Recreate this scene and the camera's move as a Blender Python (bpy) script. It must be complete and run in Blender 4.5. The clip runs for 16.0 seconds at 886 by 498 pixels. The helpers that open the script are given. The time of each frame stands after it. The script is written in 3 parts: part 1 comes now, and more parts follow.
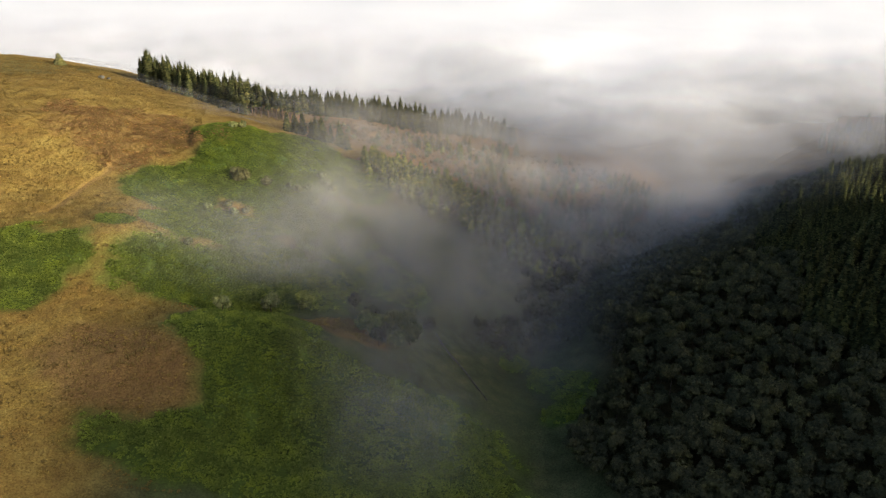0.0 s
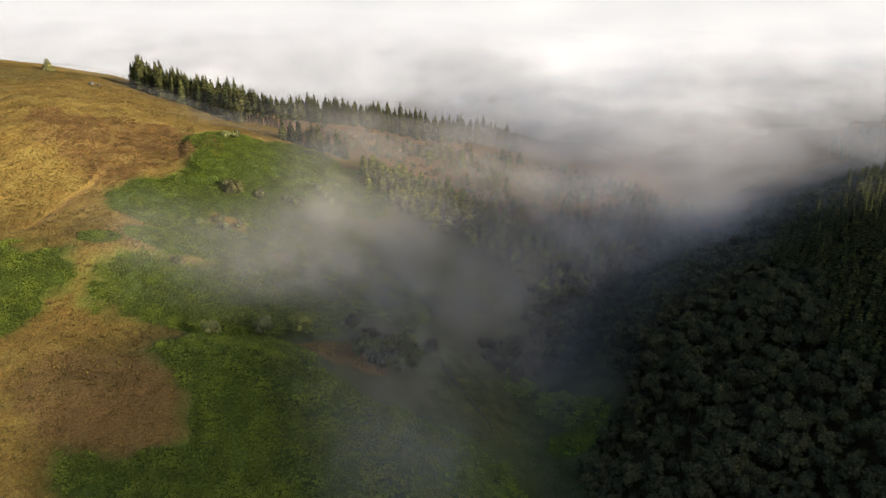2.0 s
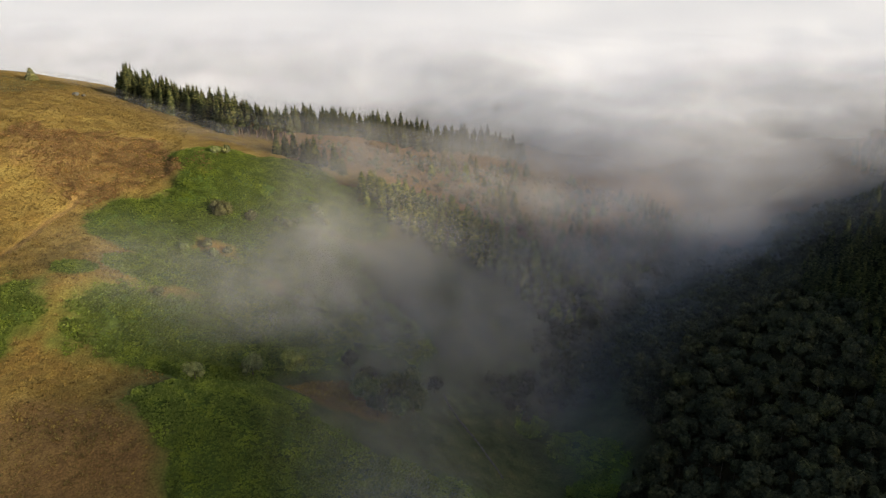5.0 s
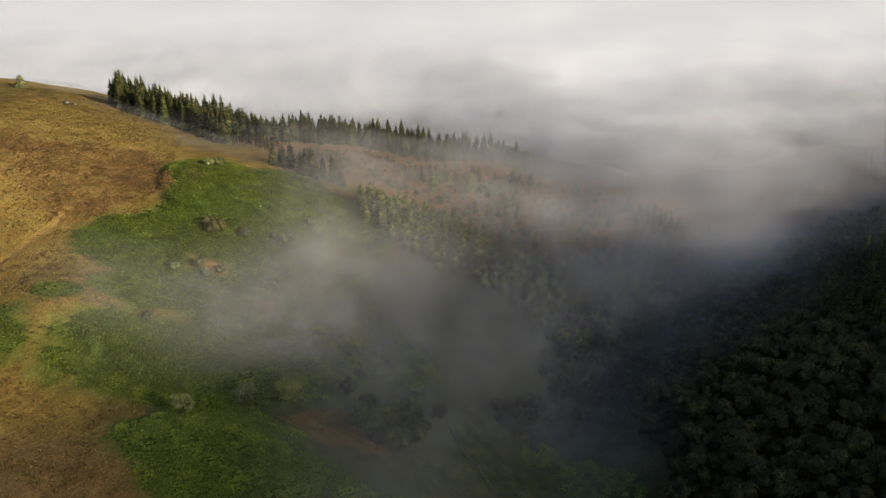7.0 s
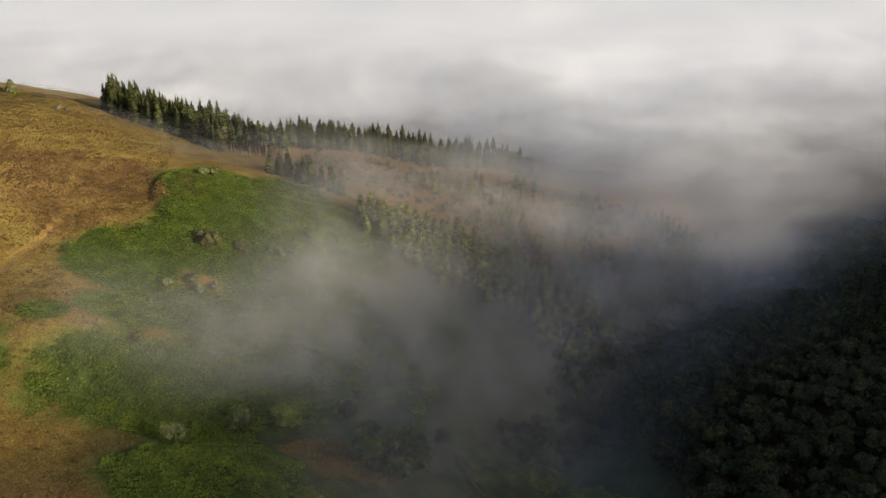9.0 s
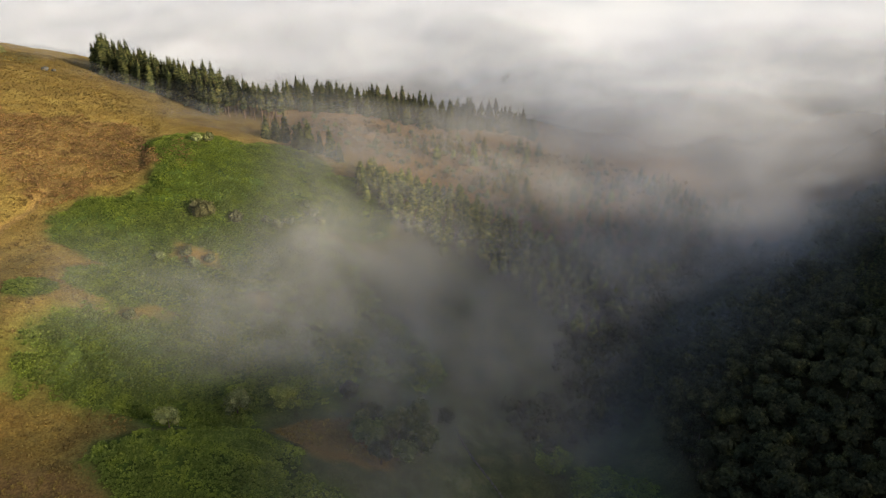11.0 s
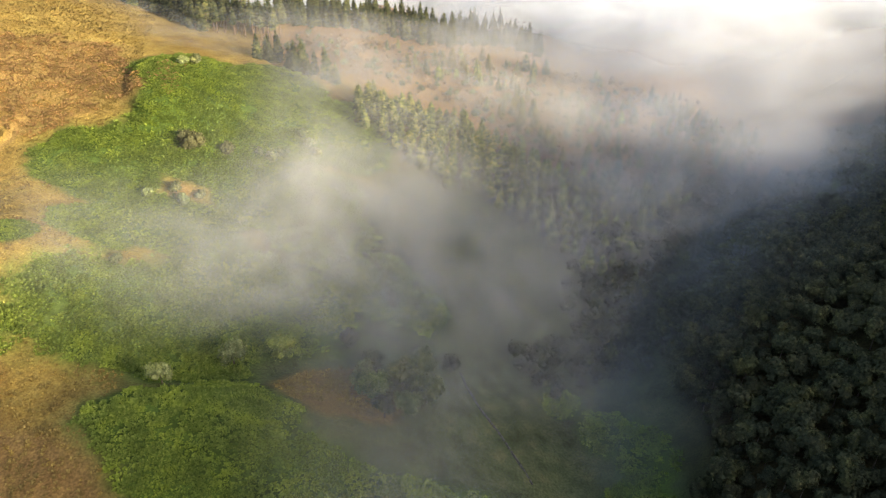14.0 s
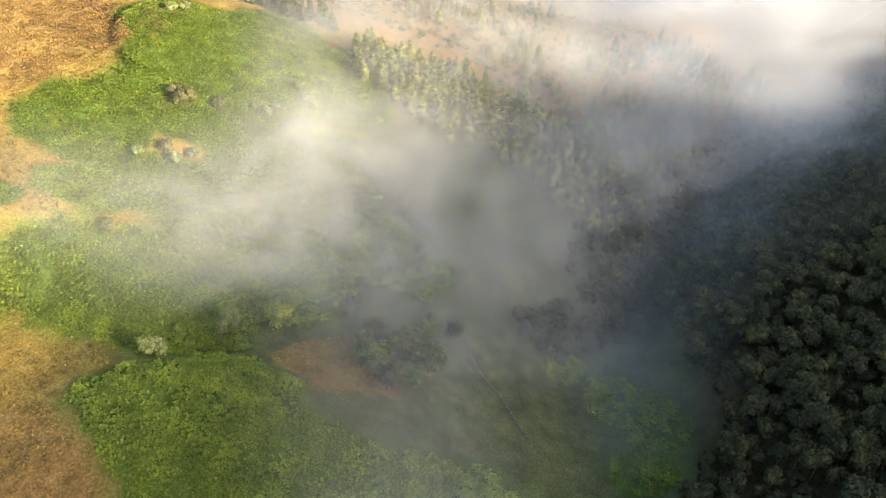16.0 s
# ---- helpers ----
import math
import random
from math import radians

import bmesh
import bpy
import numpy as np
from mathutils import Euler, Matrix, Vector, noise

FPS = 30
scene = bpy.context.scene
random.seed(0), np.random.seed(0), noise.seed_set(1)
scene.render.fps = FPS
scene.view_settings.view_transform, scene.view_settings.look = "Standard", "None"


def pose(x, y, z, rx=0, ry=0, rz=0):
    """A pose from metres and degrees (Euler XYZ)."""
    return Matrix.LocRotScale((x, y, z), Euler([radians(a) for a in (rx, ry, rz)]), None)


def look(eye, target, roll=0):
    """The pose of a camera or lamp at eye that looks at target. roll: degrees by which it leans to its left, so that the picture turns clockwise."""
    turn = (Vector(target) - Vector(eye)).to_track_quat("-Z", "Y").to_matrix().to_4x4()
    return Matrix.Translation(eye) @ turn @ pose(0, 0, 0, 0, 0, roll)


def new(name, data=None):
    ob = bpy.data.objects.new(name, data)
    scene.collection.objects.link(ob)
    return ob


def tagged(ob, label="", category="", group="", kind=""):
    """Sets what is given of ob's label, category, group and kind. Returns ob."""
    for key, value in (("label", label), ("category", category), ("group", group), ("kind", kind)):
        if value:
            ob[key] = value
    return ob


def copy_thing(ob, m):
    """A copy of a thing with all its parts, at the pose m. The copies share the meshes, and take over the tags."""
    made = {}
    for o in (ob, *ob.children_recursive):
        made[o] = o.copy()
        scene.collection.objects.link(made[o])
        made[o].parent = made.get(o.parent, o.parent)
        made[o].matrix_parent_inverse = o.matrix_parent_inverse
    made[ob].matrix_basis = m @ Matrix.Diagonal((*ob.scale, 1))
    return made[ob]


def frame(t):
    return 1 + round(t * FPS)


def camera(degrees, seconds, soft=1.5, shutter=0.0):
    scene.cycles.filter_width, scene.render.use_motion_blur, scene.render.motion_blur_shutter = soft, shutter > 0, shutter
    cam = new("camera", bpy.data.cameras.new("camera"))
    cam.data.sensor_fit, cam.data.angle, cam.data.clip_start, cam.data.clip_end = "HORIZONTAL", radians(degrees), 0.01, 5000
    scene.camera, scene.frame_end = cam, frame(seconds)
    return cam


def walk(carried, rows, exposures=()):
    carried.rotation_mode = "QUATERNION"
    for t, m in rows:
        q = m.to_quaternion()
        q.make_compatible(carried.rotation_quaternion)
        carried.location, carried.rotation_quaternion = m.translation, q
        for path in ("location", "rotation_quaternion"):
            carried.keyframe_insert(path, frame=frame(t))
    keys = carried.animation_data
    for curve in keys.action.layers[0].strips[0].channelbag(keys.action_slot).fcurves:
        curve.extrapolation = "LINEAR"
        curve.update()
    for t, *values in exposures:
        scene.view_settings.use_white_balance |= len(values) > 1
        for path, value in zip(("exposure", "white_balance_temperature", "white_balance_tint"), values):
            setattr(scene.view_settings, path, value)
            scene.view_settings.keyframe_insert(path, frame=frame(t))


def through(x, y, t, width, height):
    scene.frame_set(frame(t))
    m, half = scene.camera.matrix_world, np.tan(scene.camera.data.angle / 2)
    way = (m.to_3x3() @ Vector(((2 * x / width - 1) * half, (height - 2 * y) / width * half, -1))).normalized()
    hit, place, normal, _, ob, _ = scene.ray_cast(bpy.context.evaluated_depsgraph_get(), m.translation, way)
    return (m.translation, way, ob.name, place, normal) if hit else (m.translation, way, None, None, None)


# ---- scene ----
cam = camera(57.91, 16.0, soft=1.15)
PATH = [
    (0.0, pose(0.01, 0.01, 189.99, 65.62, 0, 0.41) @ pose(0, 0, 0, 0, 0, 0.10)),
    (0.5, pose(-0.29, 4.60, 189.80, 65.63, 0, 0.41) @ pose(0, 0, 0, 0, 0, 0.07)),
    (1.0, pose(-0.58, 9.20, 189.63, 65.64, 0, 0.40) @ pose(0, 0, 0, 0, 0, 0.04)),
    (1.5, pose(-0.89, 13.79, 189.46, 65.65, 0, 0.40) @ pose(0, 0, 0, 0, 0, 0.01)),
    (2.0, pose(-1.19, 18.38, 189.30, 65.65, 0, 0.40) @ pose(0, 0, 0, 0, 0, -0.01)),
    (2.5, pose(-1.49, 22.96, 189.15, 65.65, 0, 0.41) @ pose(0, 0, 0, 0, 0, -0.04)),
    (3.0, pose(-1.77, 27.53, 188.99, 65.66, 0, 0.41) @ pose(0, 0, 0, 0, 0, -0.06)),
    (3.5, pose(-2.06, 32.06, 188.83, 65.65, 0, 0.42) @ pose(0, 0, 0, 0, 0, -0.09)),
    (4.0, pose(-2.35, 36.55, 188.67, 65.65, 0, 0.43) @ pose(0, 0, 0, 0, 0, -0.11)),
    (6.5, pose(-3.71, 57.78, 188.72, 65.74, 0, 0.48) @ pose(0, 0, 0, 0, 0, -0.22)),
    (7.0, pose(-4.04, 61.44, 188.87, 65.75, 0, 0.48) @ pose(0, 0, 0, 0, 0, -0.23)),
    (7.5, pose(-4.37, 65.04, 189.06, 65.76, 0, 0.48) @ pose(0, 0, 0, 0, 0, -0.24)),
    (8.0, pose(-4.72, 68.58, 189.29, 65.77, 0, 0.48) @ pose(0, 0, 0, 0, 0, -0.24)),
    (8.5, pose(-5.10, 72.09, 189.55, 65.76, 0, 0.48) @ pose(0, 0, 0, 0, 0, -0.25)),
    (11.0, pose(-7.31, 87.78, 190.35, 62.43, 0, 0.35) @ pose(0, 0, 0, 0, 0, -0.18)),
    (11.5, pose(-7.78, 90.82, 190.63, 61.31, 0, 0.31) @ pose(0, 0, 0, 0, 0, -0.14)),
    (12.0, pose(-8.22, 93.90, 190.94, 60.18, 0, 0.27) @ pose(0, 0, 0, 0, 0, -0.11)),
    (12.5, pose(-8.66, 97.00, 191.29, 59.05, 0, 0.23) @ pose(0, 0, 0, 0, 0, -0.06)),
    (13.0, pose(-9.11, 100.09, 191.67, 57.93, 0, 0.19) @ pose(0, 0, 0, 0, 0, -0.02)),
    (13.5, pose(-9.52, 103.16, 192.05, 56.80, 0, 0.15) @ pose(0, 0, 0, 0, 0, 0.03)),
    (14.0, pose(-9.92, 106.25, 192.42, 55.66, 0, 0.11) @ pose(0, 0, 0, 0, 0, 0.08)),
    (14.5, pose(-10.30, 109.35, 192.81, 54.51, 0, 0.07) @ pose(0, 0, 0, 0, 0, 0.13)),
    (15.0, pose(-10.66, 112.47, 193.18, 53.35, 0, 0.03) @ pose(0, 0, 0, 0, 0, 0.18)),
    (15.5, pose(-11.02, 115.60, 193.57, 52.20, 0, -0.01) @ pose(0, 0, 0, 0, 0, 0.23)),
    (16.0, pose(-11.36, 118.74, 193.96, 51.04, 0, -0.05) @ pose(0, 0, 0, 0, 0, 0.28)),
]
import itertools

STOPS = [(0.0, 0.75, 6500, 10), (4.0, 0.55, 6500, 10), (8.5, 0.3, 6500, 10), (10.8, 0.48, 6550, 9), (12.0, 0.88, 6650, 8), (13.5, 1.5, 6640, 8), (14.5, 1.78, 6660, 7), (16.0, 2.1, 6700, 6)]
walk(cam, PATH, STOPS)
scene.cycles.transparent_max_bounces = 40

# ---- light ----
SUN_ELEVATION, SUN_AZIMUTH = 19.5, 125.0     # degrees; azimuth clockwise from the way ahead (+y)
sky_world = bpy.data.worlds.new("sky")
scene.world = sky_world
sky_world.use_nodes = True
nt = sky_world.node_tree
sky = nt.nodes.new("ShaderNodeTexSky")
sky.sky_type, sky.sun_disc = "NISHITA", False
sky.sun_elevation, sky.sun_rotation = radians(SUN_ELEVATION), radians(SUN_AZIMUTH)
sky.dust_density, sky.air_density, sky.ozone_density = 4.0, 0.9, 0.8
nt.links.new(sky.outputs[0], nt.nodes["Background"].inputs[0])
nt.nodes["Background"].inputs[1].default_value = 0.11
sun = new("sun", bpy.data.lights.new("sun", "SUN"))
sun.data.energy, sun.data.angle, sun.data.color = 4.3, radians(4.0), (1.0, 0.885, 0.7)
ce, se = math.cos(radians(SUN_ELEVATION)), math.sin(radians(SUN_ELEVATION))
SUN_WAY = Vector((math.sin(radians(SUN_AZIMUTH)) * ce, math.cos(radians(SUN_AZIMUTH)) * ce, se))
sun.matrix_world = look(SUN_WAY * 900, (0, 0, 0))


# ---- materials ----
def material(name, rough=0.85):
    m = bpy.data.materials.new(name)
    m.use_nodes = True
    p = m.node_tree.nodes["Principled BSDF"]
    p.inputs["Roughness"].default_value = rough
    p.inputs["Specular IOR Level"].default_value = 0.115
    return m, m.node_tree, p


def node(tree, kind, **values):
    n = tree.nodes.new(kind)
    for key, value in values.items():
        n.inputs[key.replace("_", " ")].default_value = value
    return n


def ramp(tree, source, stops):
    n = tree.nodes.new("ShaderNodeValToRGB")
    e = n.color_ramp.elements
    while len(e) < len(stops):
        e.new(0.5)
    for el, (at, col) in zip(e, stops):
        el.position, el.color = at, (*col, 1)
    tree.links.new(source, n.inputs[0])
    return n.outputs[0]


def mix(tree, fac, a, b, kind="MIX"):
    n = tree.nodes.new("ShaderNodeMix")
    n.data_type, n.blend_type = "RGBA", kind
    for socket, v in ((n.inputs[0], fac), (n.inputs[6], a), (n.inputs[7], b)):
        if isinstance(v, bpy.types.NodeSocket):
            tree.links.new(v, socket)
        else:
            socket.default_value = v if isinstance(v, float) else (*v, 1)
    return n.outputs[2]


def noise_of(tree, coords, scale, detail=4.0, rough=0.6):
    n = node(tree, "ShaderNodeTexNoise", Scale=scale, Detail=detail, Roughness=rough)
    tree.links.new(coords, n.inputs["Vector"])
    return n.outputs[0]


def attribute(tree, name):
    n = tree.nodes.new("ShaderNodeAttribute")
    n.attribute_name = name
    return n.outputs["Fac"]


def foliage(name, dark, light, through=0.25):
    """Leaves or needles: each piece and each tree a little different, some light coming through."""
    m, tree, p = material(name, 0.75)
    tree.nodes.remove(p)
    info, geo = tree.nodes.new("ShaderNodeObjectInfo"), tree.nodes.new("ShaderNodeNewGeometry")
    c1 = ramp(tree, geo.outputs["Random Per Island"], [(0, dark), (0.6, tuple(0.5 * (a + b) for a, b in zip(dark, light))), (1, light)])
    hsv = node(tree, "ShaderNodeHueSaturation")
    for socket, lo, hi in (("Hue", 0.487, 0.513), ("Value", 0.75, 1.3)):
        r = tree.nodes.new("ShaderNodeMapRange")
        r.inputs[3].default_value, r.inputs[4].default_value = lo, hi
        src = info.outputs["Random"]
        if socket == "Value":
            f = tree.nodes.new("ShaderNodeMath")
            f.operation = "FRACT"
            k = tree.nodes.new("ShaderNodeMath")
            k.operation = "MULTIPLY"
            k.inputs[1].default_value = 7.31
            tree.links.new(src, k.inputs[0])
            tree.links.new(k.outputs[0], f.inputs[0])
            src = f.outputs[0]
        tree.links.new(src, r.inputs[0])
        tree.links.new(r.outputs[0], hsv.inputs[socket])
    co = tree.nodes.new("ShaderNodeNewGeometry").outputs["Position"]
    patch = ramp(tree, noise_of(tree, co, 0.16, 2.0), [(0.3, (0.72, 0.74, 0.8)), (0.5, (1.0, 1.0, 1.0)), (0.68, (1.38, 1.34, 1.05))])
    tree.links.new(mix(tree, 1.0, c1, patch, "MULTIPLY"), hsv.inputs["Color"])
    d, t, mx = tree.nodes.new("ShaderNodeBsdfDiffuse"), tree.nodes.new("ShaderNodeBsdfTranslucent"), tree.nodes.new("ShaderNodeMixShader")
    tree.links.new(hsv.outputs[0], d.inputs[0])
    tree.links.new(hsv.outputs[0], t.inputs[0])
    mx.inputs[0].default_value = through
    tree.links.new(d.outputs[0], mx.inputs[1])
    tree.links.new(t.outputs[0], mx.inputs[2])
    tree.links.new(mx.outputs[0], tree.nodes["Material Output"].inputs[0])
    return m


def bark(name, dark, light):
    m, tree, p = material(name, 0.9)
    co = tree.nodes.new("ShaderNodeTexCoord").outputs["Object"]
    c = ramp(tree, noise_of(tree, co, 3.0, 5.0), [(0.3, dark), (0.75, light)])
    tree.links.new(c, p.inputs["Base Color"])
    return m


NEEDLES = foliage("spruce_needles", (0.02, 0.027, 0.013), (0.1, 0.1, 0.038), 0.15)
NEEDLES_WARM = foliage("larch_needles", (0.05, 0.05, 0.02), (0.16, 0.13, 0.045), 0.25)
NEEDLES_YOUNG = foliage("young_pine_needles", (0.05, 0.065, 0.02), (0.2, 0.2, 0.06), 0.25)
LEAVES = foliage("birch_leaves", (0.05, 0.054, 0.032), (0.098, 0.102, 0.055), 0.4)
LEAVES_PALE = foliage("willow_leaves", (0.1, 0.12, 0.05), (0.25, 0.275, 0.125), 0.3)
LEAVES_YELLOW = foliage("young_willow_leaves", (0.18, 0.22, 0.05), (0.4, 0.44, 0.12), 0.3)
LEAVES_TAWNY = foliage("tawny_leaves", (0.13, 0.085, 0.05), (0.27, 0.18, 0.09), 0.2)
LEAVES_DARK = foliage("dark_hawthorn_leaves", (0.09, 0.088, 0.04), (0.21, 0.2, 0.085), 0.2)
LEAVES_GORSE = foliage("hawthorn_leaves", (0.07, 0.076, 0.037), (0.21, 0.205, 0.098), 0.2)
HEATH = foliage("heather_sprigs", (0.22, 0.14, 0.055), (0.4, 0.265, 0.11), 0.25)
FERN = foliage("bracken_fronds", (0.135, 0.185, 0.034), (0.255, 0.315, 0.068), 0.4)
FERN_DRY = foliage("dry_bracken", (0.15, 0.108, 0.034), (0.28, 0.22, 0.072), 0.25)
BARK = bark("grey_bark", (0.06, 0.045, 0.035), (0.2, 0.16, 0.12))
BARK_RED = bark("pine_bark", (0.1, 0.055, 0.035), (0.3, 0.19, 0.12))


# ---- the lie of the land ----
TABLES = {}


def value_noise(x, y, seed):
    """Smooth noise, 0 to 1, one cell per unit."""
    if seed not in TABLES:
        TABLES[seed] = np.random.RandomState(seed).rand(256, 256)
    table = TABLES[seed]
    xi, yi = np.floor(x).astype(int), np.floor(y).astype(int)
    fx, fy = x - xi, y - yi
    fx, fy = fx * fx * (3 - 2 * fx), fy * fy * (3 - 2 * fy)
    a, b = table[xi & 255, yi & 255], table[(xi + 1) & 255, yi & 255]
    c, d = table[xi & 255, (yi + 1) & 255], table[(xi + 1) & 255, (yi + 1) & 255]
    return (a + (b - a) * fx) * (1 - fy) + (c + (d - c) * fx) * fy


def fbm(x, y, size, seed, octaves=4):
    total, amp, s = 0.0, 0.5, 1.0 / size
    for k in range(octaves):
        total = total + amp * value_noise(x * s + 17.3 * k, y * s - 9.1 * k, seed + k)
        amp, s = amp * 0.5, s * 2.03
    return total / (1 - 0.5 ** octaves)


def soft(v, width):
    """max(v, 0) with a rounded knee."""
    return width * np.logaddexp(0, v / width)


def step(a, b, v):
    t = np.clip((v - a) / (b - a), 0, 1)
    return t * t * (3 - 2 * t)


# rounded hills and hollows laid over the valley: x, y, reach in x, reach in y, height
FORMS = [
    (-290, 545, 80, 70, 8.0), (340, 560, 80, 60, 24.0), (215, 420, 55, 45, 7.0), (42, 645, 26, 18, 13.0), (-335, 800, 40, 25, 12.0),
    (-104, 392, 30, 50, 5.0), (-60, 240, 45, 32, 11.0), (105, 300, 45, 70, 6.0),
    (-215, 420, 70, 90, 10.0), (-75, 268, 26, 14, -7.0), (-140, 290, 45, 40, 10.0), (-20, 400, 60, 30, 4.0),
    (15, 300, 26, 22, -5.0), (70, 220, 40, 50, 7.0), (60, 445, 60, 60, -8.0),
    (-82, 222, 34, 26, 6.0), (-50, 250, 24, 18, 4.0), (-98, 374, 34, 28, 4.5), (-118, 405, 26, 26, 3.5), (-129, 290, 24, 22, 4.5), (34, 285, 20, 40, -4.5), (185, 365, 55, 55, 8.0),
]


def valley_x(y):
    return 38 + 0.9 * soft(y - 310, 22)


def height(x, y):
    """Height of the ground: a valley that bends to the right, its two flanks, and the forms above."""
    u = x - valley_x(y)
    left = 92 * (1 - np.exp(np.minimum(u, 0) / 200))
    # second term: rise added out of view on the right to shade the valley
    right = 0.46 * soft(u, 6) + (0.42 + 0.5 * step(150, -50, y)) * soft(u - 120, 20)
    most = 45 + 455 * (1 - step(210, 336, y))
    right = most * (1 - np.exp(-right / most)) * (1 - 0.8 * step(430, 560, y))
    # unseen hilltop falls away to the north-east, shaped to set the shadow's edge
    shade_crest = 50 + 190 * step(440, 340, 0.57 * x + 0.82 * y) + 260 * step(200, 60, 0.57 * x + 0.82 * y)
    right = shade_crest - soft(shade_crest - right, 8)
    z = 3 + np.sqrt(left ** 2 + 9) - 3 + right
    z = z - 0.2 * soft(y - 430 + 0.45 * (x + 150), 12) * step(0, 100, -u)
    z = z - 0.3 * soft(y - 594 + 0.32 * (x + 225), 8) * step(-50, -110, x)
    for cx, cy, rx, ry, h in FORMS:
        z = z + h * np.exp(-((x - cx) / rx) ** 2 - ((y - cy) / ry) ** 2)
    # the rounded fern knoll, steepest on its far-left side
    q = np.hypot((x + 98) / 34, (y - 397) / 32) + 0.1 * (fbm(x, y, 14, 19) - 0.5)
    z = z + 2.0 * step(1.02, 0.94, q) * step(-88, -126, x) * step(345, 372, y)
    z = z - 1.3 * np.exp(-((x - 33 - 0.07 * (291 - y)) / 1.3) ** 2) * step(246, 252, y) * step(300, 292, y)
    far = step(620, 1500, np.hypot(x, y - 250))
    z = z * (1 - far) + far * -15
    z = z + 6 * (fbm(x, y, 90, 3) - 0.5) * step(60, 160, np.abs(u)) + 2.2 * (fbm(x, y, 22, 11) - 0.5)
    return z


def ellipse(x, y, cx, cy, rx, ry, turn=0.0, ragged=0.35, seed=5):
    """1 inside a ragged ellipse, 0 outside."""
    c, s = math.cos(radians(turn)), math.sin(radians(turn))
    dx, dy = x - cx, y - cy
    a, b = (dx * c + dy * s) / rx, (-dx * s + dy * c) / ry
    q = np.sqrt(a * a + b * b) + ragged * ((fbm(x, y, 26, seed) - 0.5) * 2.2 + (fbm(x, y, 7, seed + 1) - 0.5) * 1.2)
    return 1 - step(0.75, 1.1, q)


# where green bracken grows: x, y, reach, reach, turn
FERNS = [(-93, 389, 37, 43, 0), (-70, 398, 26, 34, 0), (-128, 347, 32, 19, -35), (-112, 408, 24, 22, 0), (-88, 352, 30, 9, 0), (-94, 331, 26, 8, 0), (-62, 402, 26, 28, 0), (-44, 392, 20, 24, 0), (-74, 343, 17, 11, 0), (-168, 266, 36, 33, 0), (-134, 297, 8, 7, 0), (-95, 282, 40, 30, 0), (-100, 322, 27, 14, 0), (-118, 314, 16, 14, 0),
         (-38, 220, 58, 25, 6), (-70, 244, 30, 15, 24), (-66, 190, 44, 18, 0), (29, 295, 7, 9, -30), (41, 282, 9, 13, 25), (50, 266, 8, 15, 15), (44, 252, 10, 10, 0), (-20, 195, 50, 24, 0), (-66, 297, 32, 24, 0), (-30, 318, 30, 18, -20), (-50, 335, 22, 16, 0), (-60, 355, 22, 14, 0), (-82, 424, 24, 22, 0)]


def fern_cover(x, y):
    g = 0 * x
    for k, (cx, cy, rx, ry, turn) in enumerate(FERNS):
        g = np.maximum(g, ellipse(x, y, cx, cy, rx, ry, turn, 0.3, 40 + k))
    return g * (1 - ellipse(x, y, -40, 265, 21, 15, 12, 0.3, 63)) * (1 - ellipse(x, y, -102, 213, 25, 17, -15, 0.3, 67))


def path_cover(x, y):
    """The trodden path up the left hill."""
    t = (y - 304) / 66
    px = -167 + 6 * t + 1.5 * np.sin(t * 9)
    return (1 - step(0.9, 2.6, np.abs(x - px + 2 * (fbm(x, y, 9, 77) - 0.5)))) * step(300, 308, y) * step(378, 366, y)


def mesh_of(name, verts, faces, mat, smooth=False):
    me = bpy.data.meshes.new(name)
    me.from_pydata(verts, [], faces)
    me.materials.append(mat)
    if smooth:
        me.shade_smooth()
    return me


def grid_mesh(name, xs, ys, z, mat, keep=None):
    nx, ny = len(xs), len(ys)
    X, Y = np.meshgrid(xs, ys)
    verts = np.stack([X.ravel(), Y.ravel(), z.ravel()], 1)
    i = (np.arange(ny - 1)[:, None] * nx + np.arange(nx - 1)[None, :]).ravel()
    faces = np.stack([i, i + 1, i + 1 + nx, i + nx], 1)
    if keep is not None:
        faces = faces[keep.ravel()[faces].max(1)]
    me = bpy.data.meshes.new(name)
    me.vertices.add(len(verts))
    me.vertices.foreach_set("co", verts.ravel())
    me.loops.add(faces.size)
    me.loops.foreach_set("vertex_index", faces.ravel())
    me.polygons.add(len(faces))
    me.polygons.foreach_set("loop_start", np.arange(0, faces.size, 4))
    me.materials.append(mat)
    me.update(calc_edges=True)
    me.shade_smooth()
    return me


def spread(lo, hi, inner, pitch, grow=1.22):
    """Coordinates, close together within inner and ever wider out to lo and hi."""
    mid = list(np.arange(inner[0], inner[1] + pitch, pitch))
    d, a = pitch, mid[-1]
    while a < hi:
        d *= grow
        a += d
        mid.append(a)
    d, a = pitch, mid[0]
    while a > lo:
        d *= grow
        a -= d
        mid.insert(0, a)
    return np.array(mid)


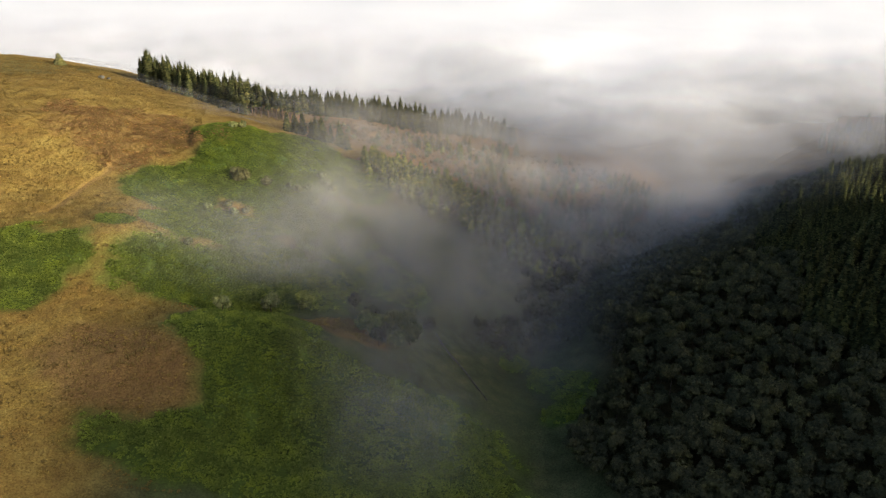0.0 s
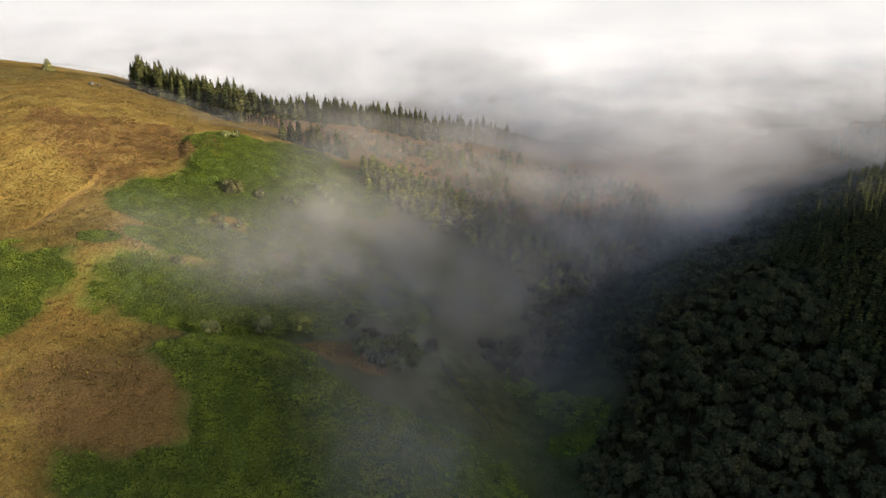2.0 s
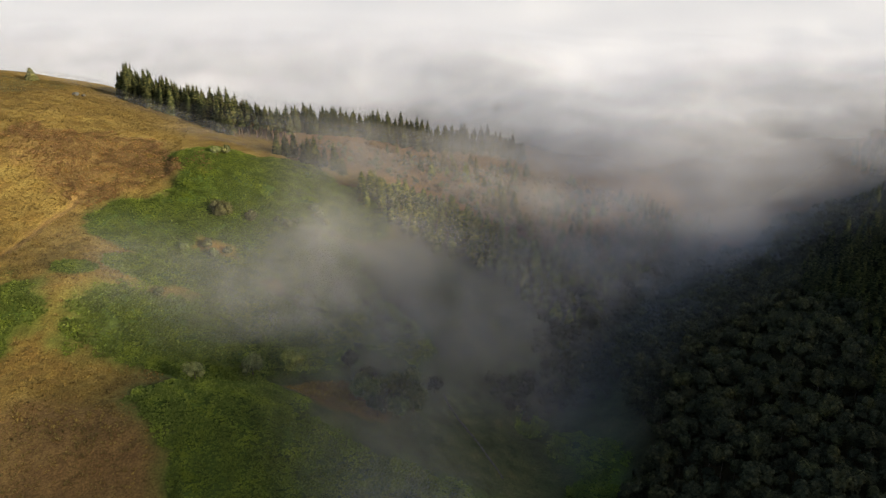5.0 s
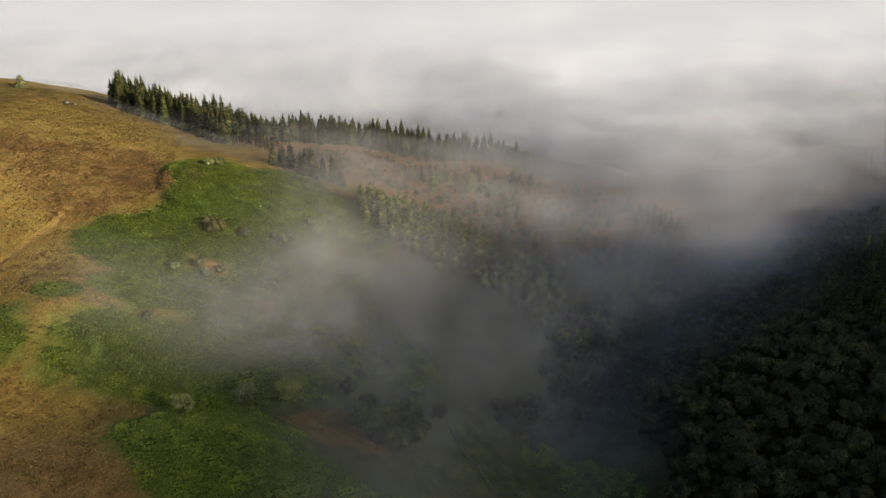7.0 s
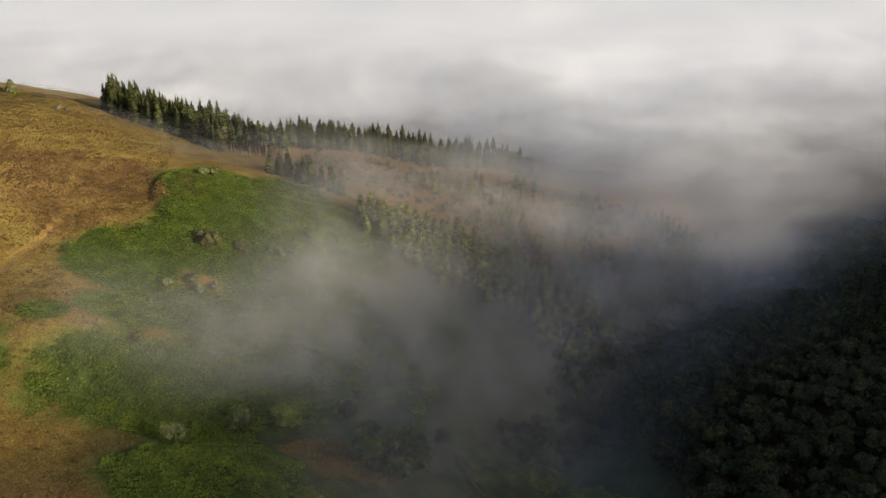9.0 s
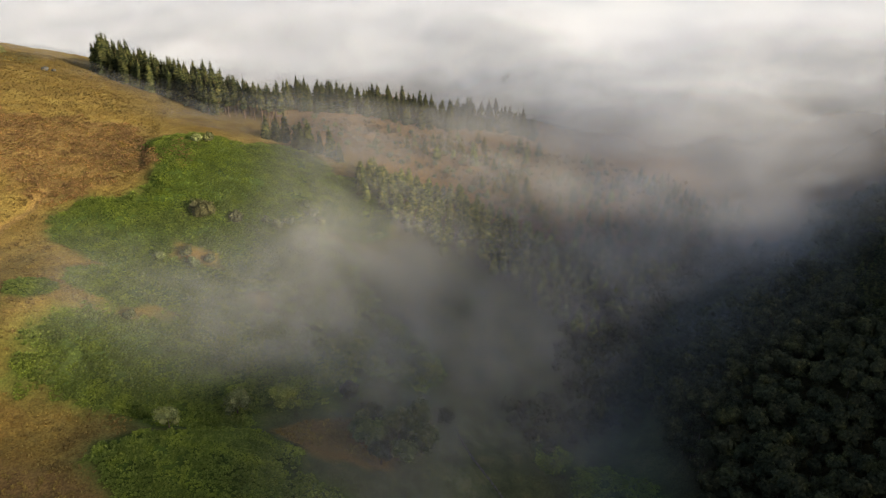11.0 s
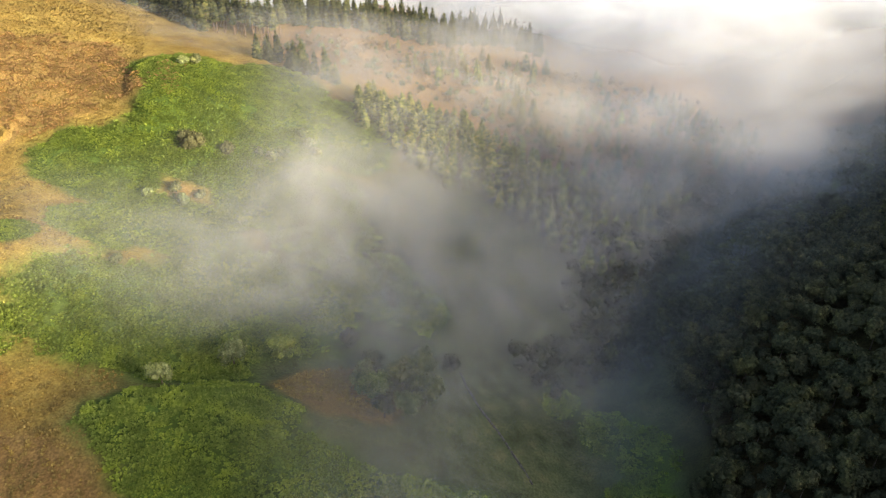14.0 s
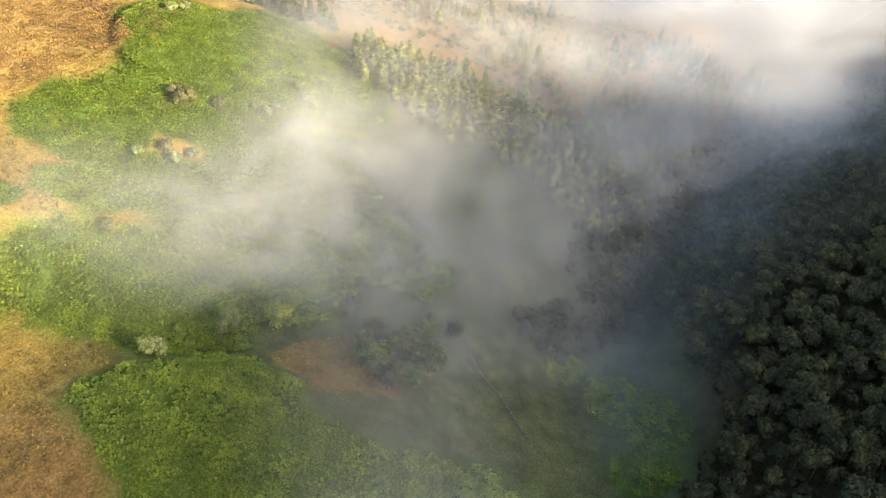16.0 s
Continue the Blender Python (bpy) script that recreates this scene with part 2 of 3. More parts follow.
def ground_material():
    m, tree, p = material("hill_ground", 0.95)
    co = tree.nodes.new("ShaderNodeTexCoord").outputs["Object"]
    big, mid, fine = noise_of(tree, co, 0.022, 5.0), noise_of(tree, co, 0.14, 5.0), noise_of(tree, co, 0.7, 6.0, 0.7)
    grass = ramp(tree, mid, [(0.3, (0.2, 0.13, 0.04)), (0.5, (0.25, 0.175, 0.05)), (0.7, (0.29, 0.22, 0.068))])
    heath = ramp(tree, fine, [(0.3, (0.13, 0.075, 0.038)), (0.7, (0.25, 0.155, 0.072))])
    c = mix(tree, attribute(tree, "heather"), grass, heath)
    fern = ramp(tree, mid, [(0.3, (0.045, 0.075, 0.015)), (0.7, (0.1, 0.15, 0.028))])
    c = mix(tree, attribute(tree, "trodden"), c, (0.36, 0.24, 0.09))
    damp = ramp(tree, mid, [(0.3, (0.05, 0.062, 0.028)), (0.55, (0.085, 0.1, 0.046)), (0.75, (0.13, 0.132, 0.065))])
    c = mix(tree, attribute(tree, "damp"), c, damp)
    c = mix(tree, attribute(tree, "fern"), c, fern)
    wood = ramp(tree, mid, [(0.3, (0.03, 0.03, 0.015)), (0.7, (0.09, 0.075, 0.035))])
    c = mix(tree, attribute(tree, "litter"), c, wood)
    tuft = noise_of(tree, co, 1.6, 3.0, 0.6)
    shade = ramp(tree, tuft, [(0.3, (0.62, 0.58, 0.52)), (0.55, (1.05, 1.05, 1.0)), (0.75, (1.4, 1.36, 1.25))])
    c = mix(tree, 1.0, c, shade, "MULTIPLY")
    c = mix(tree, 1.0, c, ramp(tree, big, [(0.3, (0.8, 0.74, 0.7)), (0.7, (1.15, 1.15, 1.05))]), "MULTIPLY")
    tree.links.new(c, p.inputs["Base Color"])
    b = node(tree, "ShaderNodeBump", Strength=0.9, Distance=0.6)
    tree.links.new(fine, b.inputs["Height"])
    tree.links.new(b.outputs[0], p.inputs["Normal"])
    return m


def put_float(me, name, values):
    a = me.attributes.new(name, "FLOAT", "POINT")
    a.data.foreach_set("value", np.ascontiguousarray(values.ravel(), dtype=np.float32))


xs, ys = spread(-4500, 4500, (-300, 300), 2.0), spread(-2500, 4800, (120, 640), 2.0)
X, Y = np.meshgrid(xs, ys)
Z = height(X, Y)
F = fern_cover(X, Y)
LIT = np.maximum(step(10, 30, X - valley_x(Y) + 8 * (fbm(X, Y, 20, 91) - 0.5)), 0.6 * step(360, 385, Y + 0.6 * X - 10) * step(-60, -40, X) * step(440, 425, Y + 0.25 * X))
Z2 = Z - 1.1 * path_cover(X + 1.6, Y) + 0.9 * (value_noise(X / 3.1, Y / 3.1, 21) - 0.5) * (1 - F)
me = grid_mesh("ground", xs, ys, Z2, ground_material())
put_float(me, "fern", F)
CLEARING = step(428, 448, Y + 0.25 * X) * step(-110, -85, X)
BROWN = ellipse(X, Y, -104, 214, 32, 22, -15, 0.4, 67)
DRY_SPOT = ellipse(X, Y, -40, 265, 21, 15, 12, 0.3, 63)
put_float(me, "heather", np.maximum.reduce([0.55 * ellipse(X, Y, -160, 400, 50, 36, 0, 0.5, 61), CLEARING, 0.6 * DRY_SPOT, 0.7 * BROWN]))
put_float(me, "trodden", path_cover(X, Y))
put_float(me, "litter", LIT)
put_float(me, "damp", step(-152, -112, X - valley_x(Y) + 16 * (fbm(X, Y, 25, 95) - 0.5)) * step(440, 412, Y) * (1 - 0.8 * DRY_SPOT) * (1 - 0.95 * BROWN) + 0.55 * ellipse(X, Y, -285, 510, 55, 40, 0, 0.5, 69))
ground = tagged(new("ground", me), "hillsides of dry yellow grass, heather and green bracken round a valley", "ground", kind="structure")


def z_at(x, y):
    return float(height(np.array([float(x)]), np.array([float(y)]))[0])


# ---- trees ----
def part(name, me, parent, label=""):
    ob = new(name, me)
    ob.parent = parent
    if label:
        ob["label"] = label
    return ob


def trunk_mesh(tall, r, mat, rng, lean=0.02, sides=6):
    verts, faces = [], []
    levels = 4
    for k in range(levels):
        f = k / (levels - 1)
        rr = r * (1 - 0.85 * f) * (1.35 if k == 0 else 1)
        ox, oy = lean * tall * f * f * rng.uniform(-1, 1), lean * tall * f * f * rng.uniform(-1, 1)
        for s in range(sides):
            a = 2 * math.pi * s / sides
            verts.append((ox + rr * math.cos(a), oy + rr * math.sin(a), tall * f - (0.8 if k == 0 else 0)))
        if k:
            for s in range(sides):
                a, b = (k - 1) * sides + s, (k - 1) * sides + (s + 1) % sides
                faces.append((a, b, b + sides, a + sides))
    return mesh_of("trunk", verts, faces, mat, True)


def conifer_crown(tall, reach, start, mat, rng, levels=20, round_top=False):
    """Drooping whorls of branches, each a folded spray, round a thin dark core."""
    verts, faces = [], []
    for k in range(levels):
        f = k / (levels - 1)
        z = tall * (start + (1 - start) * f * 0.98)
        r = reach * ((1 - f) ** (0.55 if round_top else 0.72)) * (0.35 + 0.65 * min(1, (f + 0.08) * 5)) + 0.12
        n = max(4, int(10 * (1 - 0.5 * f)))
        off = rng.uniform(0, 6.28)
        for s in range(n):
            a = off + 2 * math.pi * s / n + rng.uniform(-0.25, 0.25)
            l = r * rng.uniform(0.65, 1.2)
            zz = z + rng.uniform(-0.3, 0.3) * tall / levels
            droop = l * rng.uniform(0.15, 0.5)
            ca, sa = math.cos(a), math.sin(a)
            w = 0.42 * l + 0.2
            b = len(verts)
            lift = 0.12 * l
            verts += [(0.1 * l * ca, 0.1 * l * sa, zz + lift), (0.6 * l * ca - w * sa, 0.6 * l * sa + w * ca, zz - 0.75 * droop),
                      (l * ca, l * sa, zz - droop * 0.8), (0.6 * l * ca + w * sa, 0.6 * l * sa - w * ca, zz - 0.75 * droop), (0.55 * l * ca, 0.55 * l * sa, zz - 0.15 * droop + lift * 0.6)]
            faces += [(b, b + 1, b + 4), (b + 1, b + 2, b + 4), (b + 2, b + 3, b + 4), (b + 3, b, b + 4)]
    b, n = len(verts), 7
    for s in range(n):
        a = 2 * math.pi * s / n
        rr = reach * 0.42 * rng.uniform(0.8, 1.2)
        verts.append((rr * math.cos(a), rr * math.sin(a), tall * (start + 0.06)))
    verts.append((0, 0, tall * 0.97))
    faces += [(b + s, b + (s + 1) % n, b + n) for s in range(n)]
    return mesh_of("crown", verts, faces, mat)


def leafy_crown(wide, tall, base, mat, rng, lobes=12, leaves=74, size=0.62):
    """Lobes of small leaf sprays with gaps between them."""
    verts, faces = [], []
    for k in range(lobes):
        a, f = rng.uniform(0, 6.28), rng.uniform(0, 1)
        d = wide * 0.5 * (0.25 + 0.42 * rng.random()) * (1 if k else 0)
        cz = base + tall * (0.3 + 0.45 * f * (1 - 0.5 * d / wide)) if k else base + tall * 0.66
        cx, cy, r = d * math.cos(a), d * math.sin(a), wide * rng.uniform(0.17, 0.27)
        b = len(verts)
        q = r * 0.86
        for vx, vy, vz in ((1, 0, 0), (-1, 0, 0), (0, 1, 0), (0, -1, 0), (0, 0, 1), (0, 0, -1)):
            j = rng.uniform(0.8, 1.15)
            verts.append((cx + q * vx * j, cy + q * vy * j, cz + q * vz * j))
        faces += [(b + i, b + j, b + l) for i, j, l in ((0, 2, 4), (2, 1, 4), (1, 3, 4), (3, 0, 4), (2, 0, 5), (1, 2, 5), (3, 1, 5), (0, 3, 5))]
        for _ in range(leaves):
            v = rng.normal(size=3)
            v[2] = v[2] + 0.35
            v /= np.linalg.norm(v)
            c = np.array((cx, cy, cz)) + v * r * rng.uniform(0.75, 1.12)
            t = np.cross(v, rng.normal(size=3))
            t /= np.linalg.norm(t) + 1e-9
            w = np.cross(v, t) + v * rng.uniform(-0.5, 0.5)
            s = size * rng.uniform(0.6, 1.3)
            b = len(verts)
            verts += [tuple(c - t * s * 0.5 - w * s * 0.35), tuple(c + t * s * 0.5 - w * s * 0.25), tuple(c + w * s * 0.6 + v * 0.15 * s)]
            faces.append((b, b + 1, b + 2))
    return mesh_of("crown", verts, faces, mat)


def tree_kind(name, label, category, group, trunk, crown):
    """An upright tree as an Empty with its trunk and its crown; the model stays where the first one is put."""
    ob = new(name)
    part("trunk", trunk, ob)
    part("crown", crown, ob)
    return tagged(ob, label, category, group)


def stand(models, places, rng, lo, hi, first_done):
    """Copies of the models at the places, each turned and sized on its own."""
    for x, y in places:
        k = rng.randint(len(models))
        s = rng.uniform(lo, hi)
        m = pose(x, y, z_at(x, y) - 0.15, rng.uniform(-2, 2), rng.uniform(-2, 2), rng.uniform(0, 360))
        ob = models[k]
        if k not in first_done:
            first_done.add(k)
            ob.matrix_basis = m @ Matrix.Scale(s, 4)
        else:
            sc = ob.scale.copy()
            ob.scale = (s, s, s)
            copy_thing(ob, m)
            ob.scale = sc


def scatter(rng, inside, box, gap, limit, tries=40000):
    """Random places at least gap apart where inside(x, y) holds."""
    cells, out = {}, []
    px = rng.uniform(box[0], box[1], tries)
    py = rng.uniform(box[2], box[3], tries)
    ok = inside(px, py)
    for x, y in zip(px[ok], py[ok]):
        i, j = int(x // gap), int(y // gap)
        if any((x - a) ** 2 + (y - b) ** 2 < gap * gap for di in (-1, 0, 1) for dj in (-1, 0, 1) for a, b in cells.get((i + di, j + dj), ())):
            continue
        cells.setdefault((i, j), []).append((x, y))
        out.append((x, y))
        if len(out) >= limit:
            break
    return out


def joined(name, meshes, places, label, category):
    """Many small plants past counting, in one mesh: places are rows of x, y, z, turn, size and which mesh."""
    V, L, S, M, base, loops = [], [], [], [], 0, 0
    mats = []
    for k, me in enumerate(meshes):
        co = np.empty(len(me.vertices) * 3)
        me.vertices.foreach_get("co", co)
        co = co.reshape(-1, 3)
        li = np.empty(len(me.loops), dtype=int)
        me.loops.foreach_get("vertex_index", li)
        st = np.empty(len(me.polygons), dtype=int)
        me.polygons.foreach_get("loop_start", st)
        rows = places[places[:, 5] == k]
        n = len(rows)
        if not n:
            continue
        c, sn, z = np.cos(rows[:, 3])[:, None], np.sin(rows[:, 3])[:, None], rows[:, 4][:, None]
        x = (co[None, :, 0] * c - co[None, :, 1] * sn) * z + rows[:, 0:1]
        y = (co[None, :, 0] * sn + co[None, :, 1] * c) * z + rows[:, 1:2]
        h = co[None, :, 2] * z + rows[:, 2:3]
        V.append(np.stack([x, y, h], -1).reshape(-1, 3))
        L.append((li[None, :] + base + len(co) * np.arange(n)[:, None]).ravel())
        S.append((st[None, :] + loops + len(li) * np.arange(n)[:, None]).ravel())
        if me.materials[0] not in mats:
            mats.append(me.materials[0])
        M.append(np.full(n * len(st), mats.index(me.materials[0])))
        base, loops = base + n * len(co), loops + n * len(li)
    V, L, S, M = (np.concatenate(a) for a in (V, L, S, M))
    me = bpy.data.meshes.new(name)
    me.vertices.add(len(V))
    me.vertices.foreach_set("co", V.ravel())
    me.loops.add(len(L))
    me.loops.foreach_set("vertex_index", L)
    me.polygons.add(len(S))
    me.polygons.foreach_set("loop_start", S)
    for m in mats:
        me.materials.append(m)
    me.polygons.foreach_set("material_index", M)
    me.update(calc_edges=True)
    return tagged(new(name, me), label, category, kind="stuff")


def thicket(name, models, places, rng, lo, hi, label, category):
    """The far or uncounted rest of a wood."""
    rows = [(x, y, z_at(x, y) - 0.15, rng.uniform(0, 6.28), rng.uniform(lo, hi), rng.randint(len(models))) for x, y in places]
    meshes = [c.data for m in models for c in m.children if c.name.startswith("crown")]
    return joined(name, meshes, np.array(rows), label, category)


def nearest(places, count, x, y):
    """The count places nearest to a spot, and the others."""
    order = sorted(places, key=lambda p: (p[0] - x) ** 2 + (p[1] - y) ** 2)
    return order[:count], order[count:]


RNG = np.random.RandomState(7)
spruce = [tree_kind("spruce", "tall dark green spruce in a dense sunlit plantation edge", "tree", "spruces along the hilltop",
                    trunk_mesh(t * 0.95, 0.24, BARK_RED, RNG), conifer_crown(t, r, 0.08, NEEDLES, RNG, 22)) for t, r in ((19, 4.1), (17, 3.8), (20.5, 4.3), (15, 3.9))]
done = set()


def hilltop(x, y):
    # edge line from the hilltop's left corner down to the right
    line = 533 - 0.6 * (x + 207) + 2 * np.sin(x / 9)
    return (x > -208) & (x < -126) & (y > line) & (y < line + 30)


front, rest = nearest(scatter(RNG, hilltop, (-215, -120, 475, 575), 3.6, 250), 120, -160, 440)
stand(spruce, front, RNG, 0.85, 1.2, done)
thicket("spruce_plantation", spruce, rest, RNG, 0.85, 1.2, "dense dark green spruce plantation on the hilltop", "forest")


tall_larch = [tree_kind("larch", "tall larch with a bare sunlit reddish trunk", "tree", "larches along the hilltop",
                        trunk_mesh(t * 0.95, 0.26, BARK_RED, RNG), conifer_crown(t, r, 0.42, NEEDLES, RNG, 12)) for t, r in ((17, 2.6), (15, 2.4))]
done_larch = set()
stand(tall_larch, scatter(RNG, lambda x, y: (x > -130) & (x < -94) & (y > 484 + 0.1 * (x + 130)) & (y < 508 + 0.1 * (x + 130)), (-130, -90, 480, 515), 3.2, 60), RNG, 0.95, 1.25, done_larch)


def ridge(x, y):
    line = 528 + 0.3 * (x + 100) + 4 * np.sin(x / 13)
    return (x > -100) & (x < 48) & (y > line) & (y < line + 30)


stand(spruce, scatter(RNG, ridge, (-100, 60, 500, 640), 5.0, 55), RNG, 0.65, 1.0, done)
thicket("ridge_spruces", spruce, scatter(RNG, ridge, (-100, 75, 500, 640), 5.0, 160), RNG, 0.6, 1.0, "hazy spruces along the far ridge", "forest")
stand(spruce, [(-94, 452), (-91, 455), (-88, 451), (-85, 454), (-90, 458), (-76, 444), (-73, 446), (-70, 442), (-68, 446), (-73, 450), (-62, 443), (-79, 447), (-58, 441)], RNG, 0.62, 0.88, done)

young = [tree_kind("young_pine", "young yellow-green pine in thin mist", "tree", "young pines on the slope",
                   trunk_mesh(t * 0.9, 0.14, BARK_RED, RNG), conifer_crown(t, r, 0.12, NEEDLES_YOUNG, RNG, 13, True)) for t, r in ((10, 2.7), (8.5, 2.4), (11, 2.6))]
done = set()


def bank(x, y):
    return (x > -45) & (x < 110) & (y > 374 - 0.5 * x + 5 * np.sin(x / 11)) & (y < 430 - 0.1 * x) & (x < valley_x(y) - 25)


stand(young, scatter(RNG, bank, (-50, 100, 330, 440), 3.7, 280), RNG, 0.75, 1.2, done)
stand(young, [(-46, 419), (-42, 422), (-38, 418), (-35, 422), (-32, 416), (-28, 418), (-24, 415)], RNG, 1.0, 1.3, done)

larch = [tree_kind("larch", "tawny larch with a full crown in mist", "tree", "larches in the clearing",
                   trunk_mesh(t * 0.95, 0.16, BARK_RED, RNG), conifer_crown(t, r, 0.14, mat, RNG, 14, True))
         for t, r, mat in ((13, 2.8, NEEDLES_WARM), (11, 2.6, NEEDLES_WARM), (9, 2.4, NEEDLES_YOUNG), (12, 2.9, NEEDLES))]
scrub = [tree_kind("sapling", "low tawny sapling in the misty clearing", "bush", "saplings in the clearing",
                   trunk_mesh(1.8, 0.1, BARK_RED, RNG), leafy_crown(w, h, 0.1, mat, RNG, 9, 34, 0.6)) for w, h, mat in ((3.6, 3.4, LEAVES_TAWNY), (3.0, 4.2, LEAVES_TAWNY), (4.2, 3.2, LEAVES_GORSE))]
done, done_scrub = set(), set()


def clearing(x, y):
    return (x > -86) & (x < 150) & (y > 452 - 0.3 * x) & (y < 535 + 0.2 * x) & (x < valley_x(y) - 20)


stand(larch, scatter(RNG, lambda x, y: clearing(x, y) & (x > -20 + 30 * np.sin(y / 17)) & (fbm(x, y, 24, 141) > 0.45), (-60, 150, 400, 570), 4.6, 170), RNG, 0.55, 1.1, done)
stand(scrub, scatter(RNG, clearing, (-95, 150, 400, 570), 5.5, 110), RNG, 0.5, 1.3, done_scrub)
thicket("clearing_scrub", scrub, scatter(RNG, clearing, (-95, 150, 400, 570), 3.2, 700), RNG, 0.35, 1.1, "tawny scrub and saplings in the misty clearing", "scrub")

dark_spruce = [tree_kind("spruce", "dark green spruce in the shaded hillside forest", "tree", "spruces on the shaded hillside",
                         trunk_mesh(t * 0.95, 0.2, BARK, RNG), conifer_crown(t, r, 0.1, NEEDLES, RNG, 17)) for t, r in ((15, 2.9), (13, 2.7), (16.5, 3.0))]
done = set()


def spruce_edge(x, y):
    """Above 0 inside the spruce forest on the right flank."""
    return (x - valley_x(y)) - (92 - 0.16 * (y - 250)) + 8 * np.sin(y / 17)


near, rest = nearest(scatter(RNG, lambda x, y: (spruce_edge(x, y) > 0) & (y < 520) & (x < 0.62 * y + 25), (100, 360, 180, 520), 3.5, 1300), 115, 150, 270)
stand(dark_spruce, near, RNG, 0.8, 1.15, done)
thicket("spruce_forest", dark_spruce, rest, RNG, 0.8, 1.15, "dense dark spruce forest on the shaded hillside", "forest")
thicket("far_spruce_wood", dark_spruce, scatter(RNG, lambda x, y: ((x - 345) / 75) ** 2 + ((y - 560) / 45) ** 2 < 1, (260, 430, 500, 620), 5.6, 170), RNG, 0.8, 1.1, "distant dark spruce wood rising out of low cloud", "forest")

thicket("far_spruces", spruce, scatter(RNG, lambda x, y: (((x - 42) / 22) ** 2 + ((y - 645) / 8) ** 2 < 1) | (((x + 335) / 26) ** 2 + ((y - 800) / 10) ** 2 < 1), (-370, 80, 630, 820), 6.0, 26, 60000), RNG, 0.8, 1.1, "distant spruce tops rising out of low cloud", "forest")

birch = [tree_kind("birch", "rounded dark green birch in the shaded valley wood", "tree", "broadleaved trees in the valley",
                   trunk_mesh(h * 0.7, 0.16, BARK, RNG), leafy_crown(w, h * 0.8, h * 0.25, LEAVES, RNG)) for w, h in ((6.0, 8.5), (5.2, 8.0), (6.6, 9.0), (4.6, 7.0), (5.6, 10))]
done = set()


def wood(x, y):
    u = x - valley_x(y)
    return (u > 10 + 9 * step(225, 250, y) * step(330, 300, y) + 6 * np.sin(y / 13)) & (spruce_edge(x, y) < 2) & (y > 150) & (y < 470)


near, rest = nearest(scatter(RNG, wood, (30, 260, 150, 470), 3.7, 1100), 180, 85, 250)
stand(birch, near, RNG, 0.8, 1.4, done)
thicket("birch_wood", birch, rest, RNG, 0.8, 1.4, "dense dark broadleaved wood on the shaded valley side", "forest")
stand(birch, scatter(RNG, lambda x, y: (x - valley_x(y) > -42 + 8 * np.sin(x / 9)) & (x - valley_x(y) < 14) & (y > 296 + 0.12 * x) & (y < 352) & (fbm(x, y, 16, 151) + 0.012 * (x - valley_x(y) + 20) > 0.36), (0, 110, 296, 355), 3.9, 100), RNG, 0.6, 1.15, done)
thicket("valley_scrub", birch, scatter(RNG, lambda x, y: (x - valley_x(y) > -46) & (x - valley_x(y) < 16) & (y > 300 + 0.12 * x) & (y < 430) & (fbm(x, y, 16, 151) + 0.012 * (x - valley_x(y) + 20) > 0.36), (5, 190, 296, 430), 4.0, 220), RNG, 0.8, 1.35, "grey-green scrub and small trees on the misty valley floor", "forest")

shrub = [tree_kind("hawthorn", "grey-green rounded hawthorn bush among bracken", "bush", "bushes on the bracken slope",
                   trunk_mesh(1.6, 0.16, BARK, RNG), leafy_crown(w, h, 0.1, mat, RNG, 12, 70, 0.5)) for w, h, mat in ((4.6, 4.0, LEAVES_GORSE), (5, 4.2, LEAVES_PALE), (4.2, 3.4, LEAVES_PALE))]
done = set()
stand(shrub, [(-108, 335), (-97, 335), (-92, 339), (-100, 339), (-87, 361), (-77, 366), (-73, 365), (-69, 369), (-61, 379), (-64, 383), (-58, 375), (-113, 409), (-109, 411), (-106, 298), (24, 302), (27, 298)], RNG, 0.8, 1.2, done)

big_bush = tree_kind("hawthorn", "large rounded grey-green hawthorn standing alone in bracken", "bush", "", trunk_mesh(3.0, 0.3, BARK, RNG), leafy_crown(9.5, 6.4, -0.9, LEAVES_DARK, RNG, 20, 130, 0.6))
stand([big_bush], [(-99, 360)], RNG, 1.0, 1.01, set())
lone = tree_kind("rowan", "small dark rounded tree alone on the hilltop", "tree", "", trunk_mesh(4.0, 0.22, BARK, RNG), conifer_crown(8.2, 4.2, 0.06, LEAVES_DARK, RNG, 16, True))
stand([lone], [(-263, 542)], RNG, 1.1, 1.12, set())
willow = tree_kind("willow", "bright yellow-green rounded willow on the spur", "tree", "", trunk_mesh(4.5, 0.22, BARK, RNG), leafy_crown(8.0, 7.2, 0.3, LEAVES_YELLOW, RNG, 16, 110, 0.45))
stand([willow], [(-57, 279)], RNG, 1.2, 1.22, set())
ash = [tree_kind("ash", "grey-green spreading tree in the misty gully", "tree", "trees in the gully", trunk_mesh(5.5, 0.25, BARK, RNG), leafy_crown(w, h, 1.0, mat, RNG, 15, 95, 0.5)) for w, h, mat in ((8.5, 8.0, LEAVES_PALE), (7.5, 8.5, LEAVES))]
done = set()
stand(ash[:1], [(-69, 274)], RNG, 0.95, 1.0, done)
done = {0}
stand(ash, [(-30, 266), (-25, 271), (-33, 272), (-20, 265), (-22, 277), (-30, 280), (-15, 273), (-16, 284), (-82, 256), (-26, 260), (-38, 288), (-8, 290)], RNG, 0.85, 1.3, done)


